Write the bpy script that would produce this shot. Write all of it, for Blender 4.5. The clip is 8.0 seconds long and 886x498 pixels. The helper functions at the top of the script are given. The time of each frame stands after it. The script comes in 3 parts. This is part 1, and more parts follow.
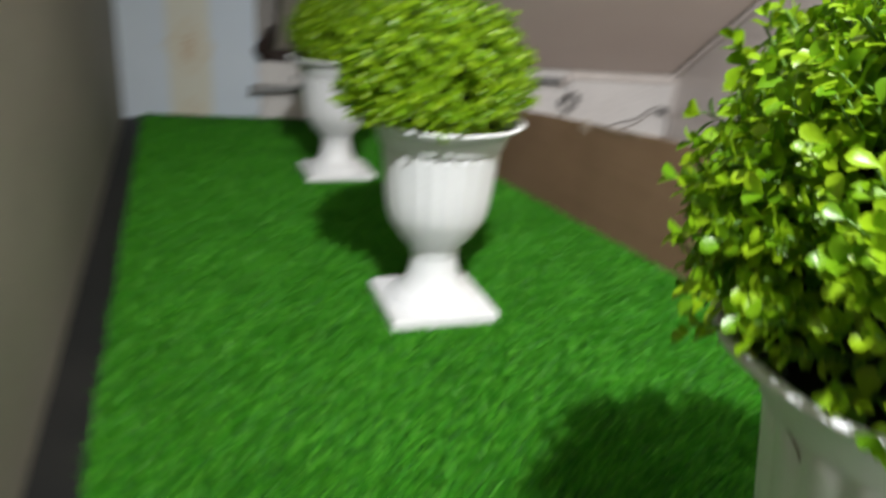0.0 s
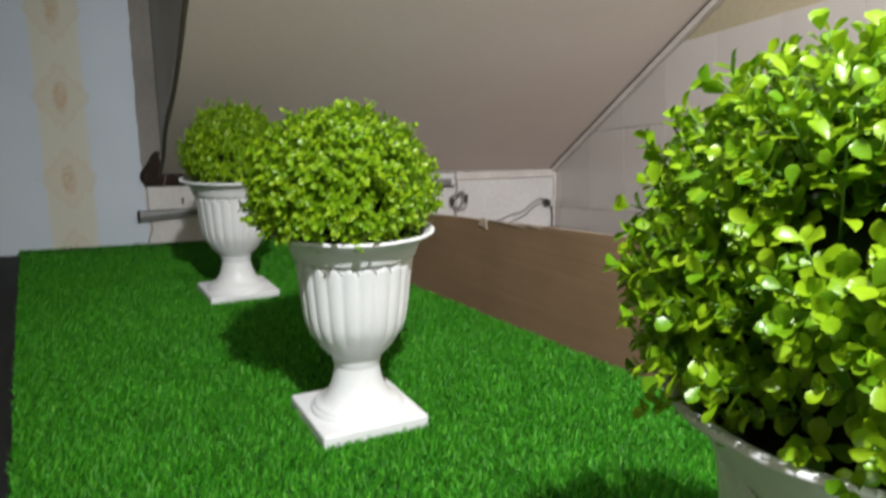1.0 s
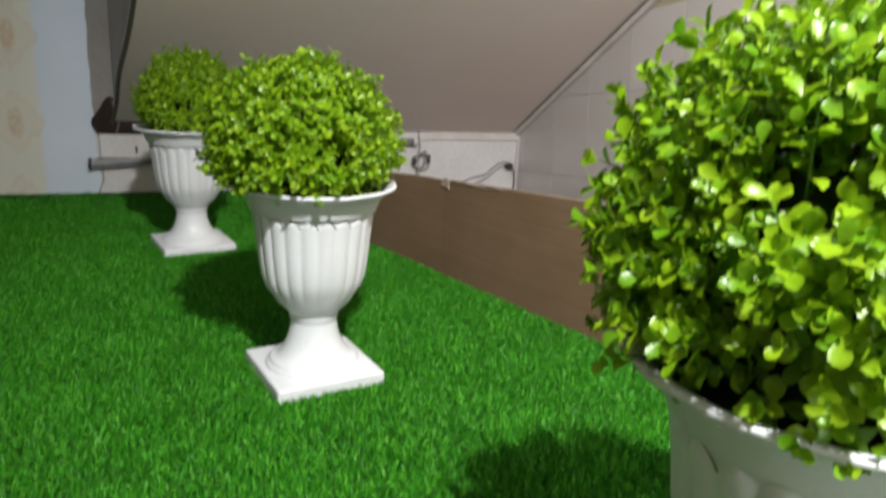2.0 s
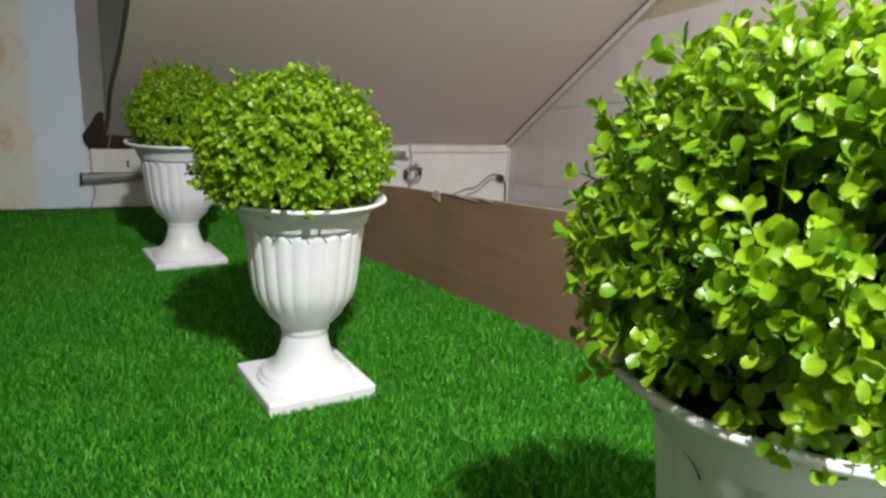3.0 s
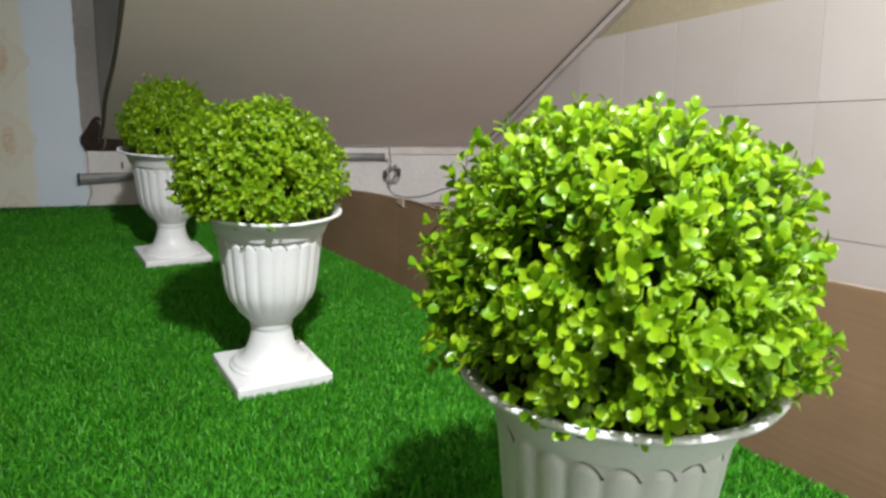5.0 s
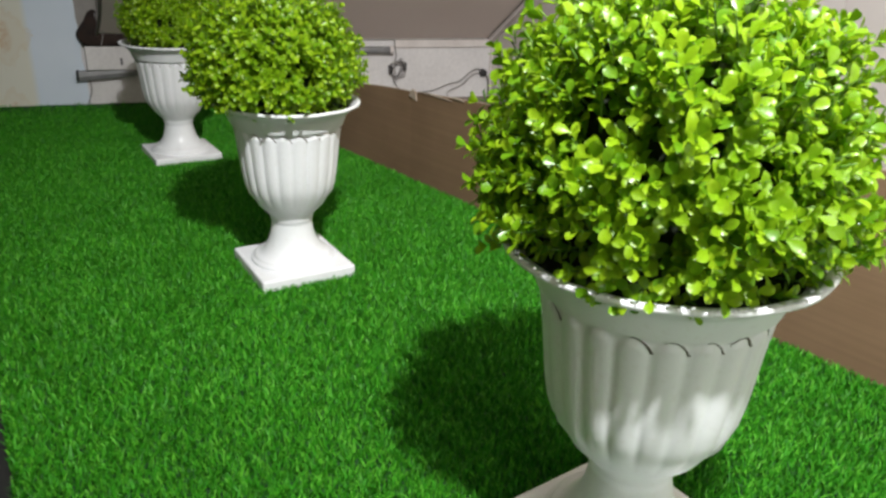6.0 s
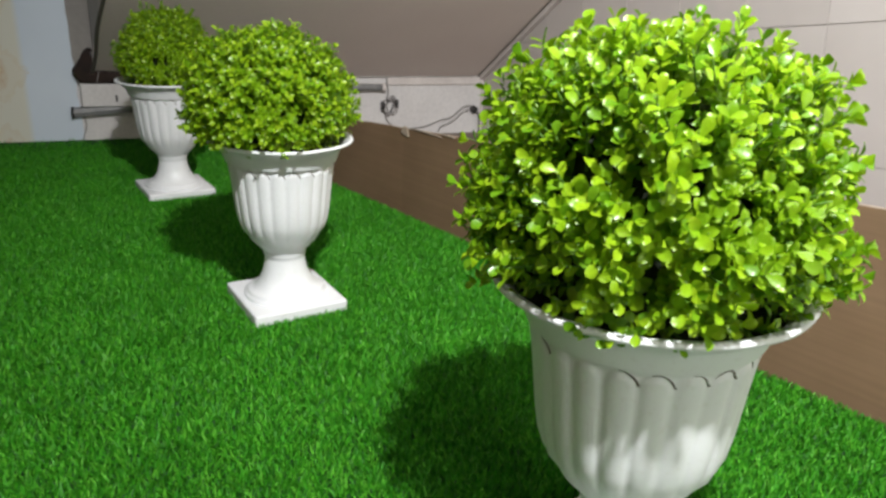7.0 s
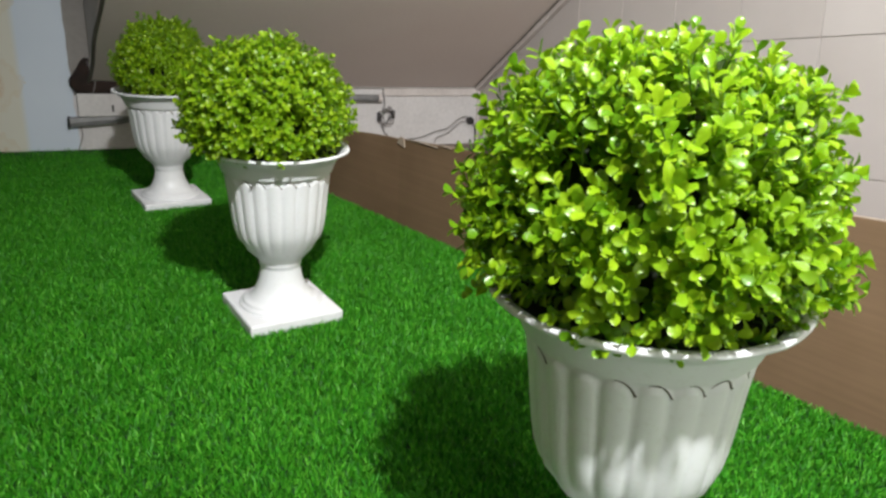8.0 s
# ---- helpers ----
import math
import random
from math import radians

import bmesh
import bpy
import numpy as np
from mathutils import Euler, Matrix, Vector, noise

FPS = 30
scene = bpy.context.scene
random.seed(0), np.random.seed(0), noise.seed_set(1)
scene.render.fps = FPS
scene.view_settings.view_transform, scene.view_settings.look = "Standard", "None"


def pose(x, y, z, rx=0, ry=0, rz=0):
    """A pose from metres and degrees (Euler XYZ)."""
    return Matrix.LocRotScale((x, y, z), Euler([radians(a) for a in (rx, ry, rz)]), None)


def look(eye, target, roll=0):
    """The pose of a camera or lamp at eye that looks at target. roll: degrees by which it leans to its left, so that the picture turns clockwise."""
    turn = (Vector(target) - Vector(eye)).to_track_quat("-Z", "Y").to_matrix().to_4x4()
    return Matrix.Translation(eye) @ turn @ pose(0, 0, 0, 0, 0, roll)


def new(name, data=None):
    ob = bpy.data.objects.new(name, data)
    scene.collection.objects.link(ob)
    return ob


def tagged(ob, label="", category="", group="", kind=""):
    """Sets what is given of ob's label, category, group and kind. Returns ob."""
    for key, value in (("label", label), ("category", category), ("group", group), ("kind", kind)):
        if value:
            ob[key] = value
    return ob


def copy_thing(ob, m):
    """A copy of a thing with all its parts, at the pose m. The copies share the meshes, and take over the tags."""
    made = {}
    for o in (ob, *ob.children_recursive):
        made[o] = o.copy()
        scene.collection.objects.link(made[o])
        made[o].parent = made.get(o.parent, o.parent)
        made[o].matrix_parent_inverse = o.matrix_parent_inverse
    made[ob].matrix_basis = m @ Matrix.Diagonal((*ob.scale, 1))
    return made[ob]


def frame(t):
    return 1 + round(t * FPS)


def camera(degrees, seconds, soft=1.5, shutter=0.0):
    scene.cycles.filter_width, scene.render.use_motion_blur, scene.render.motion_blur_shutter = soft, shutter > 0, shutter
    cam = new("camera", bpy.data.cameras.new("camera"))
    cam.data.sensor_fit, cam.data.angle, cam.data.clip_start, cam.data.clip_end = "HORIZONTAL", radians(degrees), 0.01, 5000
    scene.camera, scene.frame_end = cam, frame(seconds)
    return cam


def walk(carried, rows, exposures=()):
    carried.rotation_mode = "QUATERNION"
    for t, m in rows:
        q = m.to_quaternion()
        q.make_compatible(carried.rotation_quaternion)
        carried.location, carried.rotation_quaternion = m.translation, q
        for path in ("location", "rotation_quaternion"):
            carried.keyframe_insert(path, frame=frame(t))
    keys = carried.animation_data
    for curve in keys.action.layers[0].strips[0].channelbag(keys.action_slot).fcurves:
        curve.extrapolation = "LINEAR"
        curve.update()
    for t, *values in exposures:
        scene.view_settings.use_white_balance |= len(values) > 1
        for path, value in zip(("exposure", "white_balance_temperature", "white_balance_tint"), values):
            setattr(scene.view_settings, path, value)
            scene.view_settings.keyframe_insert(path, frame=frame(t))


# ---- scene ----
from mathutils import Quaternion

cam = camera(63.10, 8.0, soft=2.7, shutter=0.7)


def aim(x, y, z, yaw, pitch, roll):
    """A camera pose from a place and the way it faces: yaw to the left of +y, pitch upwards, in degrees."""
    a, b = radians(yaw), radians(pitch)
    ahead = Vector((-math.sin(a) * math.cos(b), math.cos(a) * math.cos(b), math.sin(b)))
    eye = Vector((x, y, z))
    return look(eye, eye + ahead, roll)


# seconds, x, y, z, yaw, pitch, roll
PATH = [
    (0.0, 0.194, -0.850, 0.409, 12.13, -20.84, 3.89),
    (0.1, 0.184, -0.829, 0.401, 8.80, -18.64, 3.77),
    (0.2, 0.183, -0.832, 0.410, 7.42, -16.59, 2.23),
    (0.3, 0.177, -0.835, 0.401, 6.50, -14.35, 1.47),
    (0.5, 0.167, -0.858, 0.410, 3.47, -14.59, 2.21),
    (1.0, 0.165, -0.866, 0.414, 3.60, -12.48, 0.21),
    (1.5, 0.164, -0.865, 0.415, 0.67, -8.86, 0.25),
    (2.0, 0.163, -0.860, 0.406, 0.20, -15.32, 2.95),
    (2.2, 0.166, -0.862, 0.400, 0.63, -15.96, 2.68),
    (3.5, 0.168, -0.865, 0.412, -0.75, -13.56, 2.62),
    (3.7, 0.173, -0.866, 0.411, 0.46, -14.91, 2.08),
    (3.8, 0.175, -0.869, 0.420, 1.65, -15.55, 2.22),
    (3.9, 0.174, -0.872, 0.421, 3.07, -16.33, 0.26),
    (4.0, 0.177, -0.896, 0.435, 5.93, -17.57, -0.48),
    (4.2, 0.197, -0.923, 0.449, 2.44, -19.38, 0.66),
    (4.5, 0.216, -0.958, 0.458, 2.73, -16.28, 2.15),
    (4.7, 0.244, -0.988, 0.472, 0.29, -15.07, 3.60),
    (5.8, 0.209, -0.981, 0.452, -0.93, -20.82, 2.82),
    (6.0, 0.207, -0.987, 0.453, -0.91, -23.02, 2.65),
    (6.5, 0.207, -0.996, 0.458, -0.06, -21.85, 2.06),
    (7.0, 0.207, -0.997, 0.458, -1.48, -20.29, 2.76),
    (7.5, 0.208, -0.997, 0.457, -1.82, -19.75, 2.91),
    (8.0, 0.207, -0.997, 0.457, -1.77, -19.41, 2.98),
]
walk(cam, [(t, aim(*r)) for t, *r in PATH], [(0.0, 0.0), (8.0, 0.0)])

# ---------------------------------------------------------------- light
world = bpy.data.worlds.new("room_air")
world.use_nodes = True
world.node_tree.nodes["Background"].inputs[0].default_value = (0.9, 0.95, 1.0, 1)
world.node_tree.nodes["Background"].inputs[1].default_value = 0.012
scene.world = world

# a lamp with a reflector, turned to the urns
LAMP, BEAM = Vector((0.41, -1.10, 1.32)), Vector((0.24, 0.75, -0.64)).normalized()
bulb = bpy.data.lights.new("bulb_light", "SPOT")
bulb.energy, bulb.color, bulb.shadow_soft_size = 146.0, (0.985, 0.985, 0.985), 0.026
bulb.spot_size, bulb.spot_blend = radians(128), 1.0
new("bulb_light", bulb).matrix_world = look(LAMP, LAMP + BEAM)
# added fill light behind the viewer; the next room and doorway are assumed
fill_lamp = bpy.data.lights.new("fill_light", "AREA")
fill_lamp.shape, fill_lamp.size, fill_lamp.size_y = "RECTANGLE", 0.80, 1.5
fill_lamp.energy, fill_lamp.color = 14.0, (0.97, 1.0, 0.90)


# ---------------------------------------------------------------- materials
def material(name, rough=0.6, metal=0.0):
    m = bpy.data.materials.new(name)
    m.use_nodes = True
    b = m.node_tree.nodes["Principled BSDF"]
    b.inputs["Roughness"].default_value, b.inputs["Metallic"].default_value = rough, metal
    return m, m.node_tree, b


def node(nt, kind, **values):
    n = nt.nodes.new(kind)
    for key, v in values.items():
        n.inputs[key].default_value = v
    return n


def noise_tex(nt, scale, detail=4.0, rough=0.55, where="Object"):
    co = nt.nodes.new("ShaderNodeTexCoord")
    n = node(nt, "ShaderNodeTexNoise", Scale=scale, Detail=detail, Roughness=rough)
    nt.links.new(co.outputs[where], n.inputs["Vector"])
    return n.outputs["Fac"]


def ramp(nt, fac, *stops):
    r = nt.nodes.new("ShaderNodeValToRGB")
    while len(r.color_ramp.elements) < len(stops):
        r.color_ramp.elements.new(0.5)
    for e, (pos, col) in zip(r.color_ramp.elements, stops):
        e.position, e.color = pos, (*col, 1)
    nt.links.new(fac, r.inputs[0])
    return r.outputs[0]


def blend(nt, fac, a, b, mode="MIX"):
    n = nt.nodes.new("ShaderNodeMix")
    n.data_type, n.blend_type = "RGBA", mode
    for sock, v in ((n.inputs[0], fac), (n.inputs[6], a), (n.inputs[7], b)):
        if isinstance(v, bpy.types.NodeSocket):
            nt.links.new(v, sock)
        elif isinstance(v, tuple):
            sock.default_value = (*v, 1)
        else:
            sock.default_value = v
    return n.outputs[2]


def maths(nt, op, a, b=0.0, c=0.0):
    n = nt.nodes.new("ShaderNodeMath")
    n.operation = op
    for sock, v in zip(n.inputs, (a, b, c)):
        if isinstance(v, bpy.types.NodeSocket):
            nt.links.new(v, sock)
        else:
            sock.default_value = v
    return n.outputs[0]


def bump(nt, b, height, strength=0.3, dist=0.002):
    n = node(nt, "ShaderNodeBump", Strength=strength, Distance=dist)
    nt.links.new(height, n.inputs["Height"])
    nt.links.new(n.outputs[0], b.inputs["Normal"])


def mottled(name, dark, light, scale, rough=0.6, fine=120.0, relief=0.25, dist=0.001, metal=0.0):
    """A surface with broad stains and a fine grain."""
    m, nt, b = material(name, rough, metal)
    broad = ramp(nt, noise_tex(nt, scale), (0.3, dark), (0.7, light))
    grain = ramp(nt, noise_tex(nt, fine, 3), (0.3, (0.88, 0.88, 0.88)), (0.7, (1, 1, 1)))
    nt.links.new(blend(nt, 1.0, broad, grain, "MULTIPLY"), b.inputs["Base Color"])
    bump(nt, b, noise_tex(nt, fine, 3), relief, dist)
    return m


PLASTER = mottled("beige_ceiling_board", (0.84, 0.73, 0.68), (0.92, 0.82, 0.77), 1.6, 0.75, 400, 0.03)
# dark grey with the recess's shade in it
GREY_PLASTER = mottled("shaded_grey_plaster", (0.22, 0.205, 0.19), (0.36, 0.335, 0.31), 3.0, 0.85, 70, 0.3)
# plaster made paler, since little light reaches the cheek
CHEEK = mottled("lightened_cheek_plaster", (0.46, 0.43, 0.40), (0.60, 0.56, 0.53), 3.5, 0.85, 70, 0.2)
LEFT_PAINT = mottled("grey_painted_board", (0.20, 0.19, 0.16), (0.31, 0.29, 0.25), 2.5, 0.7, 80, 0.25)
WHITE_WALL = mottled("white_wall_paint", (0.66, 0.63, 0.62), (0.80, 0.77, 0.76), 5.0, 0.6, 90, 0.2)
TRIM = mottled("white_trim_paint", (0.62, 0.56, 0.53), (0.76, 0.70, 0.67), 14.0, 0.5, 150, 0.2)
GROUT = mottled("grey_grout", (0.42, 0.39, 0.37), (0.50, 0.46, 0.44), 30, 0.9, 200, 0.4)
OLIVE_WALL = mottled("yellowed_plaster", (0.44, 0.38, 0.25), (0.52, 0.46, 0.33), 4.0, 0.85, 80, 0.3)
# hidden floor and unseen walls, toned dark to keep bounced light low
WOOD_FLOOR = mottled("brown_board_floor", (0.10, 0.07, 0.05), (0.17, 0.12, 0.085), 5.0, 0.5, 90, 0.1)
DULL_UNSEEN = mottled("dull_brown_unseen_wall", (0.13, 0.11, 0.10), (0.20, 0.18, 0.16), 3.0, 0.8, 70, 0.2)
NEAR_BLACK = mottled("near_black", (0.005, 0.006, 0.006), (0.014, 0.014, 0.013), 9.0, 0.7, 90, 0.3)
GREY_METAL = mottled("grey_plastic_duct", (0.20, 0.20, 0.20), (0.30, 0.30, 0.30), 20.0, 0.45, 150, 0.2)
DARK_CLOTH = mottled("dark_brown_cloth", (0.014, 0.009, 0.007), (0.04, 0.022, 0.016), 30.0, 0.9, 300, 0.6)
BLACK_RUBBER = mottled("black_cable", (0.02, 0.02, 0.02), (0.05, 0.045, 0.045), 60.0, 0.5, 300, 0.2)
GREY_CABLE = mottled("grey_cable", (0.22, 0.20, 0.20), (0.34, 0.32, 0.31), 60.0, 0.5, 300, 0.2)
DARK_LINE = mottled("dark_drip_and_line", (0.08, 0.07, 0.055), (0.20, 0.18, 0.14), 200.0, 0.7, 500, 0.2)
# near-black, so the gaps between leaves carry their shade in the colour
CORE = mottled("dark_gap_shade", (0.006, 0.012, 0.003), (0.018, 0.03, 0.008), 60.0, 0.9, 200, 0.6)
STEM = mottled("green_plastic_stem", (0.07, 0.17, 0.02), (0.13, 0.26, 0.03), 90.0, 0.5, 300, 0.2)


def make_cardboard():
    m, nt, b = material("brown_cardboard", 0.8)
    co = nt.nodes.new("ShaderNodeTexCoord")
    mp = node(nt, "ShaderNodeMapping", Scale=(3.0, 3.0, 160.0))
    nt.links.new(co.outputs["Object"], mp.inputs[0])
    fibre = node(nt, "ShaderNodeTexNoise", Scale=1.0, Detail=3.0)
    nt.links.new(mp.outputs[0], fibre.inputs["Vector"])
    broad = ramp(nt, noise_tex(nt, 6.0), (0.3, (0.19, 0.113, 0.060)), (0.7, (0.245, 0.150, 0.086)))
    lines = ramp(nt, fibre.outputs["Fac"], (0.35, (0.9, 0.9, 0.9)), (0.65, (1, 1, 1)))
    # one tone per sheet, in place of the shading across the fold
    info = nt.nodes.new("ShaderNodeObjectInfo")
    sheet = ramp(nt, info.outputs["Random"], (0.0, (0.86, 0.88, 0.86)), (1.0, (1.0, 1.0, 1.0)))
    nt.links.new(blend(nt, 1.0, blend(nt, 1.0, broad, lines, "MULTIPLY"), sheet, "MULTIPLY"), b.inputs["Base Color"])
    bump(nt, b, fibre.outputs["Fac"], 0.15, 0.001)
    return m


def make_leaf():
    m, nt, b = material("plastic_leaf", 0.32)
    geo = nt.nodes.new("ShaderNodeNewGeometry")
    info = nt.nodes.new("ShaderNodeObjectInfo")
    tone = maths(nt, "ADD", maths(nt, "MULTIPLY", geo.outputs["Random Per Island"], 0.75), maths(nt, "MULTIPLY", info.outputs["Random"], 0.25))
    col = ramp(nt, tone, (0.0, (0.11, 0.29, 0.008)), (0.45, (0.28, 0.49, 0.011)), (1.0, (0.40, 0.59, 0.020)))
    spots = ramp(nt, noise_tex(nt, 220.0, 2), (0.3, (0.85, 0.85, 0.8)), (0.7, (1, 1, 1)))
    col = blend(nt, 1.0, col, spots, "MULTIPLY")
    nt.links.new(col, b.inputs["Base Color"])
    bump(nt, b, noise_tex(nt, 260.0, 2), 0.25, 0.001)
    back = nt.nodes.new("ShaderNodeBsdfTranslucent")
    nt.links.new(col, back.inputs[0])
    mix = nt.nodes.new("ShaderNodeMixShader")
    mix.inputs[0].default_value = 0.34
    nt.links.new(b.outputs[0], mix.inputs[1])
    nt.links.new(back.outputs[0], mix.inputs[2])
    nt.links.new(mix.outputs[0], nt.nodes["Material Output"].inputs[0])
    return m


def make_turf(name, low, mid, high, rough):
    m, nt, b = material(name, rough)
    geo = nt.nodes.new("ShaderNodeNewGeometry")
    b.inputs["Specular IOR Level"].default_value = 0.28
    col = ramp(nt, geo.outputs["Random Per Island"], (0.0, low), (0.6, mid), (1.0, high))
    patch = ramp(nt, noise_tex(nt, 9.0, 3), (0.3, (0.78, 0.8, 0.78)), (0.7, (1, 1, 1)))
    nt.links.new(blend(nt, 1.0, col, patch, "MULTIPLY"), b.inputs["Base Color"])
    return m


def make_white_plastic():
    m, nt, b = material("white_plastic", 0.38)
    broad = ramp(nt, noise_tex(nt, 12.0), (0.3, (0.79, 0.805, 0.825)), (0.65, (0.85, 0.865, 0.89)))
    dust = ramp(nt, noise_tex(nt, 240.0, 3), (0.30, (0.95, 0.945, 0.93)), (0.45, (1, 1, 1)))
    nt.links.new(blend(nt, 1.0, broad, dust, "MULTIPLY"), b.inputs["Base Color"])
    nt.links.new(ramp(nt, noise_tex(nt, 25.0), (0.3, (0.3, 0.3, 0.3)), (0.7, (0.5, 0.5, 0.5))), b.inputs["Roughness"])
    bump(nt, b, noise_tex(nt, 90.0, 3), 0.12, 0.001)
    return m


def make_tile():
    m, nt, b = material("glazed_white_tile", 0.22)
    info = nt.nodes.new("ShaderNodeObjectInfo")
    tone = ramp(nt, info.outputs["Random"], (0.0, (0.59, 0.55, 0.53)), (1.0, (0.65, 0.61, 0.59)))
    cloud = ramp(nt, noise_tex(nt, 6.0), (0.3, (0.93, 0.92, 0.91)), (0.7, (1, 1, 1)))
    nt.links.new(blend(nt, 1.0, tone, cloud, "MULTIPLY"), b.inputs["Base Color"])
    bump(nt, b, noise_tex(nt, 25.0, 2), 0.08, 0.001)
    return m


def make_wallpaper():
    """Pale blue-white paper with a cream stripe and gold medallions one above another."""
    m, nt, b = material("striped_wallpaper", 0.7)
    co = nt.nodes.new("ShaderNodeTexCoord")
    sep = nt.nodes.new("ShaderNodeSeparateXYZ")
    nt.links.new(co.outputs["Object"], sep.inputs[0])
    wob = maths(nt, "MULTIPLY", maths(nt, "SUBTRACT", noise_tex(nt, 70.0, 2), 0.5), 0.030)
    u = maths(nt, "ABSOLUTE", maths(nt, "SUBTRACT", sep.outputs["Y"], MOTIF_U))
    cell = maths(nt, "SUBTRACT", maths(nt, "FRACT", maths(nt, "DIVIDE", maths(nt, "SUBTRACT", sep.outputs["Z"], MOTIF_Z - 0.105), 0.210)), 0.5)
    v = maths(nt, "ABSOLUTE", maths(nt, "MULTIPLY", cell, 0.210))
    uu, vv = maths(nt, "ADD", u, wob), maths(nt, "ADD", v, wob)
    diamond = maths(nt, "ADD", maths(nt, "DIVIDE", uu, 0.074), maths(nt, "DIVIDE", vv, 0.088))
    oval = maths(nt, "SQRT", maths(nt, "ADD", maths(nt, "POWER", maths(nt, "DIVIDE", u, 0.021), 2.0), maths(nt, "POWER", maths(nt, "DIVIDE", vv, 0.046), 2.0)))
    ring = maths(nt, "SUBTRACT", 1.0, maths(nt, "MULTIPLY", maths(nt, "ABSOLUTE", maths(nt, "SUBTRACT", diamond, 0.88)), 8.0))
    paper = ramp(nt, noise_tex(nt, 3.0), (0.3, (0.62, 0.69, 0.79)), (0.7, (0.69, 0.76, 0.85)))
    stripe = ramp(nt, u, (0.048, (1, 1, 1)), (0.062, (0, 0, 0)))
    col = blend(nt, stripe, paper, (0.70, 0.685, 0.60))
    inner = ramp(nt, diamond, (0.80, (1, 1, 1)), (1.0, (0, 0, 0)))
    col = blend(nt, maths(nt, "MULTIPLY", inner, 0.5), col, (0.68, 0.63, 0.52))
    rf = ramp(nt, ring, (0.0, (0, 0, 0)), (0.7, (1, 1, 1)))
    col = blend(nt, maths(nt, "MULTIPLY", rf, 0.22), col, (0.62, 0.50, 0.32))
    of = ramp(nt, oval, (0.6, (1, 1, 1)), (1.05, (0, 0, 0)))
    lace = ramp(nt, noise_tex(nt, 120.0, 2), (0.35, (0.25, 0.25, 0.25)), (0.6, (1, 1, 1)))
    col = blend(nt, maths(nt, "MULTIPLY", maths(nt, "MULTIPLY", of, lace), 0.75), col, (0.58, 0.40, 0.24))
    nt.links.new(col, b.inputs["Base Color"])
    bump(nt, b, noise_tex(nt, 150.0, 2), 0.15, 0.001)
    return m


MOTIF_U, MOTIF_Z = -1.386, 0.184
CARD, LEAF, PLASTIC, TILE, WALLPAPER = make_cardboard(), make_leaf(), make_white_plastic(), make_tile(), make_wallpaper()
TURF = make_turf("turf_blade", (0.020, 0.15, 0.006), (0.046, 0.32, 0.012), (0.14, 0.50, 0.035), 0.5)
TURF_BACK = mottled("turf_backing", (0.008, 0.05, 0.008), (0.014, 0.08, 0.012), 40.0, 0.9, 300, 0.6)

# ---------------------------------------------------------------- mesh helpers
# The room's own frame: x from the low wall towards the viewer, y along that wall, z up.
ROOM = Matrix.Translation((0.377, 1.429, 0)) @ Matrix.Rotation(radians(21.3 - 90), 4, "Z")


def thing(name, label, category, group="", kind="", at=None):
    ob = tagged(new(name), label, category, group, kind)
    ob.matrix_world = at or Matrix.Identity(4)
    return ob


def mesh_of(name, bm, mat, smooth=False):
    me = bpy.data.meshes.new(name)
    bmesh.ops.recalc_face_normals(bm, faces=bm.faces)
    for f in bm.faces:
        f.smooth = smooth
    bm.to_mesh(me)
    bm.free()
    me.materials.append(mat)
    return me


def part(name, bm, mat, parent, label="", smooth=False):
    ob = new(name, mesh_of(name, bm, mat, smooth))
    ob.parent = parent
    return tagged(ob, label)


def solid(name, bm, mat, label, category, kind="structure", at=None, smooth=False):
    ob = tagged(new(name, mesh_of(name, bm, mat, smooth)), label, category, "", kind)
    ob.matrix_world = at or ROOM
    return ob


def box(lo, hi, bevel=0.0, bm=None):
    bm = bm or bmesh.new()
    m = Matrix.Translation([(a + b) / 2 for a, b in zip(lo, hi)]) @ Matrix.Diagonal([b - a for a, b in zip(lo, hi)] + [1])
    made = bmesh.ops.create_cube(bm, size=1, matrix=m)
    if bevel:
        edges = list({e for v in made["verts"] for e in v.link_edges})
        bmesh.ops.bevel(bm, geom=edges, offset=bevel, segments=2, affect="EDGES", profile=0.5)
    return bm


def prism(outline, shift, bm=None):
    """A closed solid: the outline's points and the same points shifted."""
    bm = bm or bmesh.new()
    a = [bm.verts.new(p) for p in outline]
    b = [bm.verts.new(Vector(p) + Vector(shift)) for p in outline]
    bm.faces.new(a)
    bm.faces.new(b[::-1])
    for i in range(len(a)):
        j = (i + 1) % len(a)
        bm.faces.new((a[i], b[i], b[j], a[j]))
    return bm


def smooth_line(points, steps=8):
    pts = [Vector(p) for p in points]
    pts = [2 * pts[0] - pts[1]] + pts + [2 * pts[-1] - pts[-2]]
    out = []
    for a, b, c, d in zip(pts, pts[1:], pts[2:], pts[3:]):
        for i in range(steps):
            t = i / steps
            out.append(0.5 * (2 * b + (c - a) * t + (2 * a - 5 * b + 4 * c - d) * t * t + (3 * b - a - 3 * c + d) * t ** 3))
    return out + [pts[-2]]


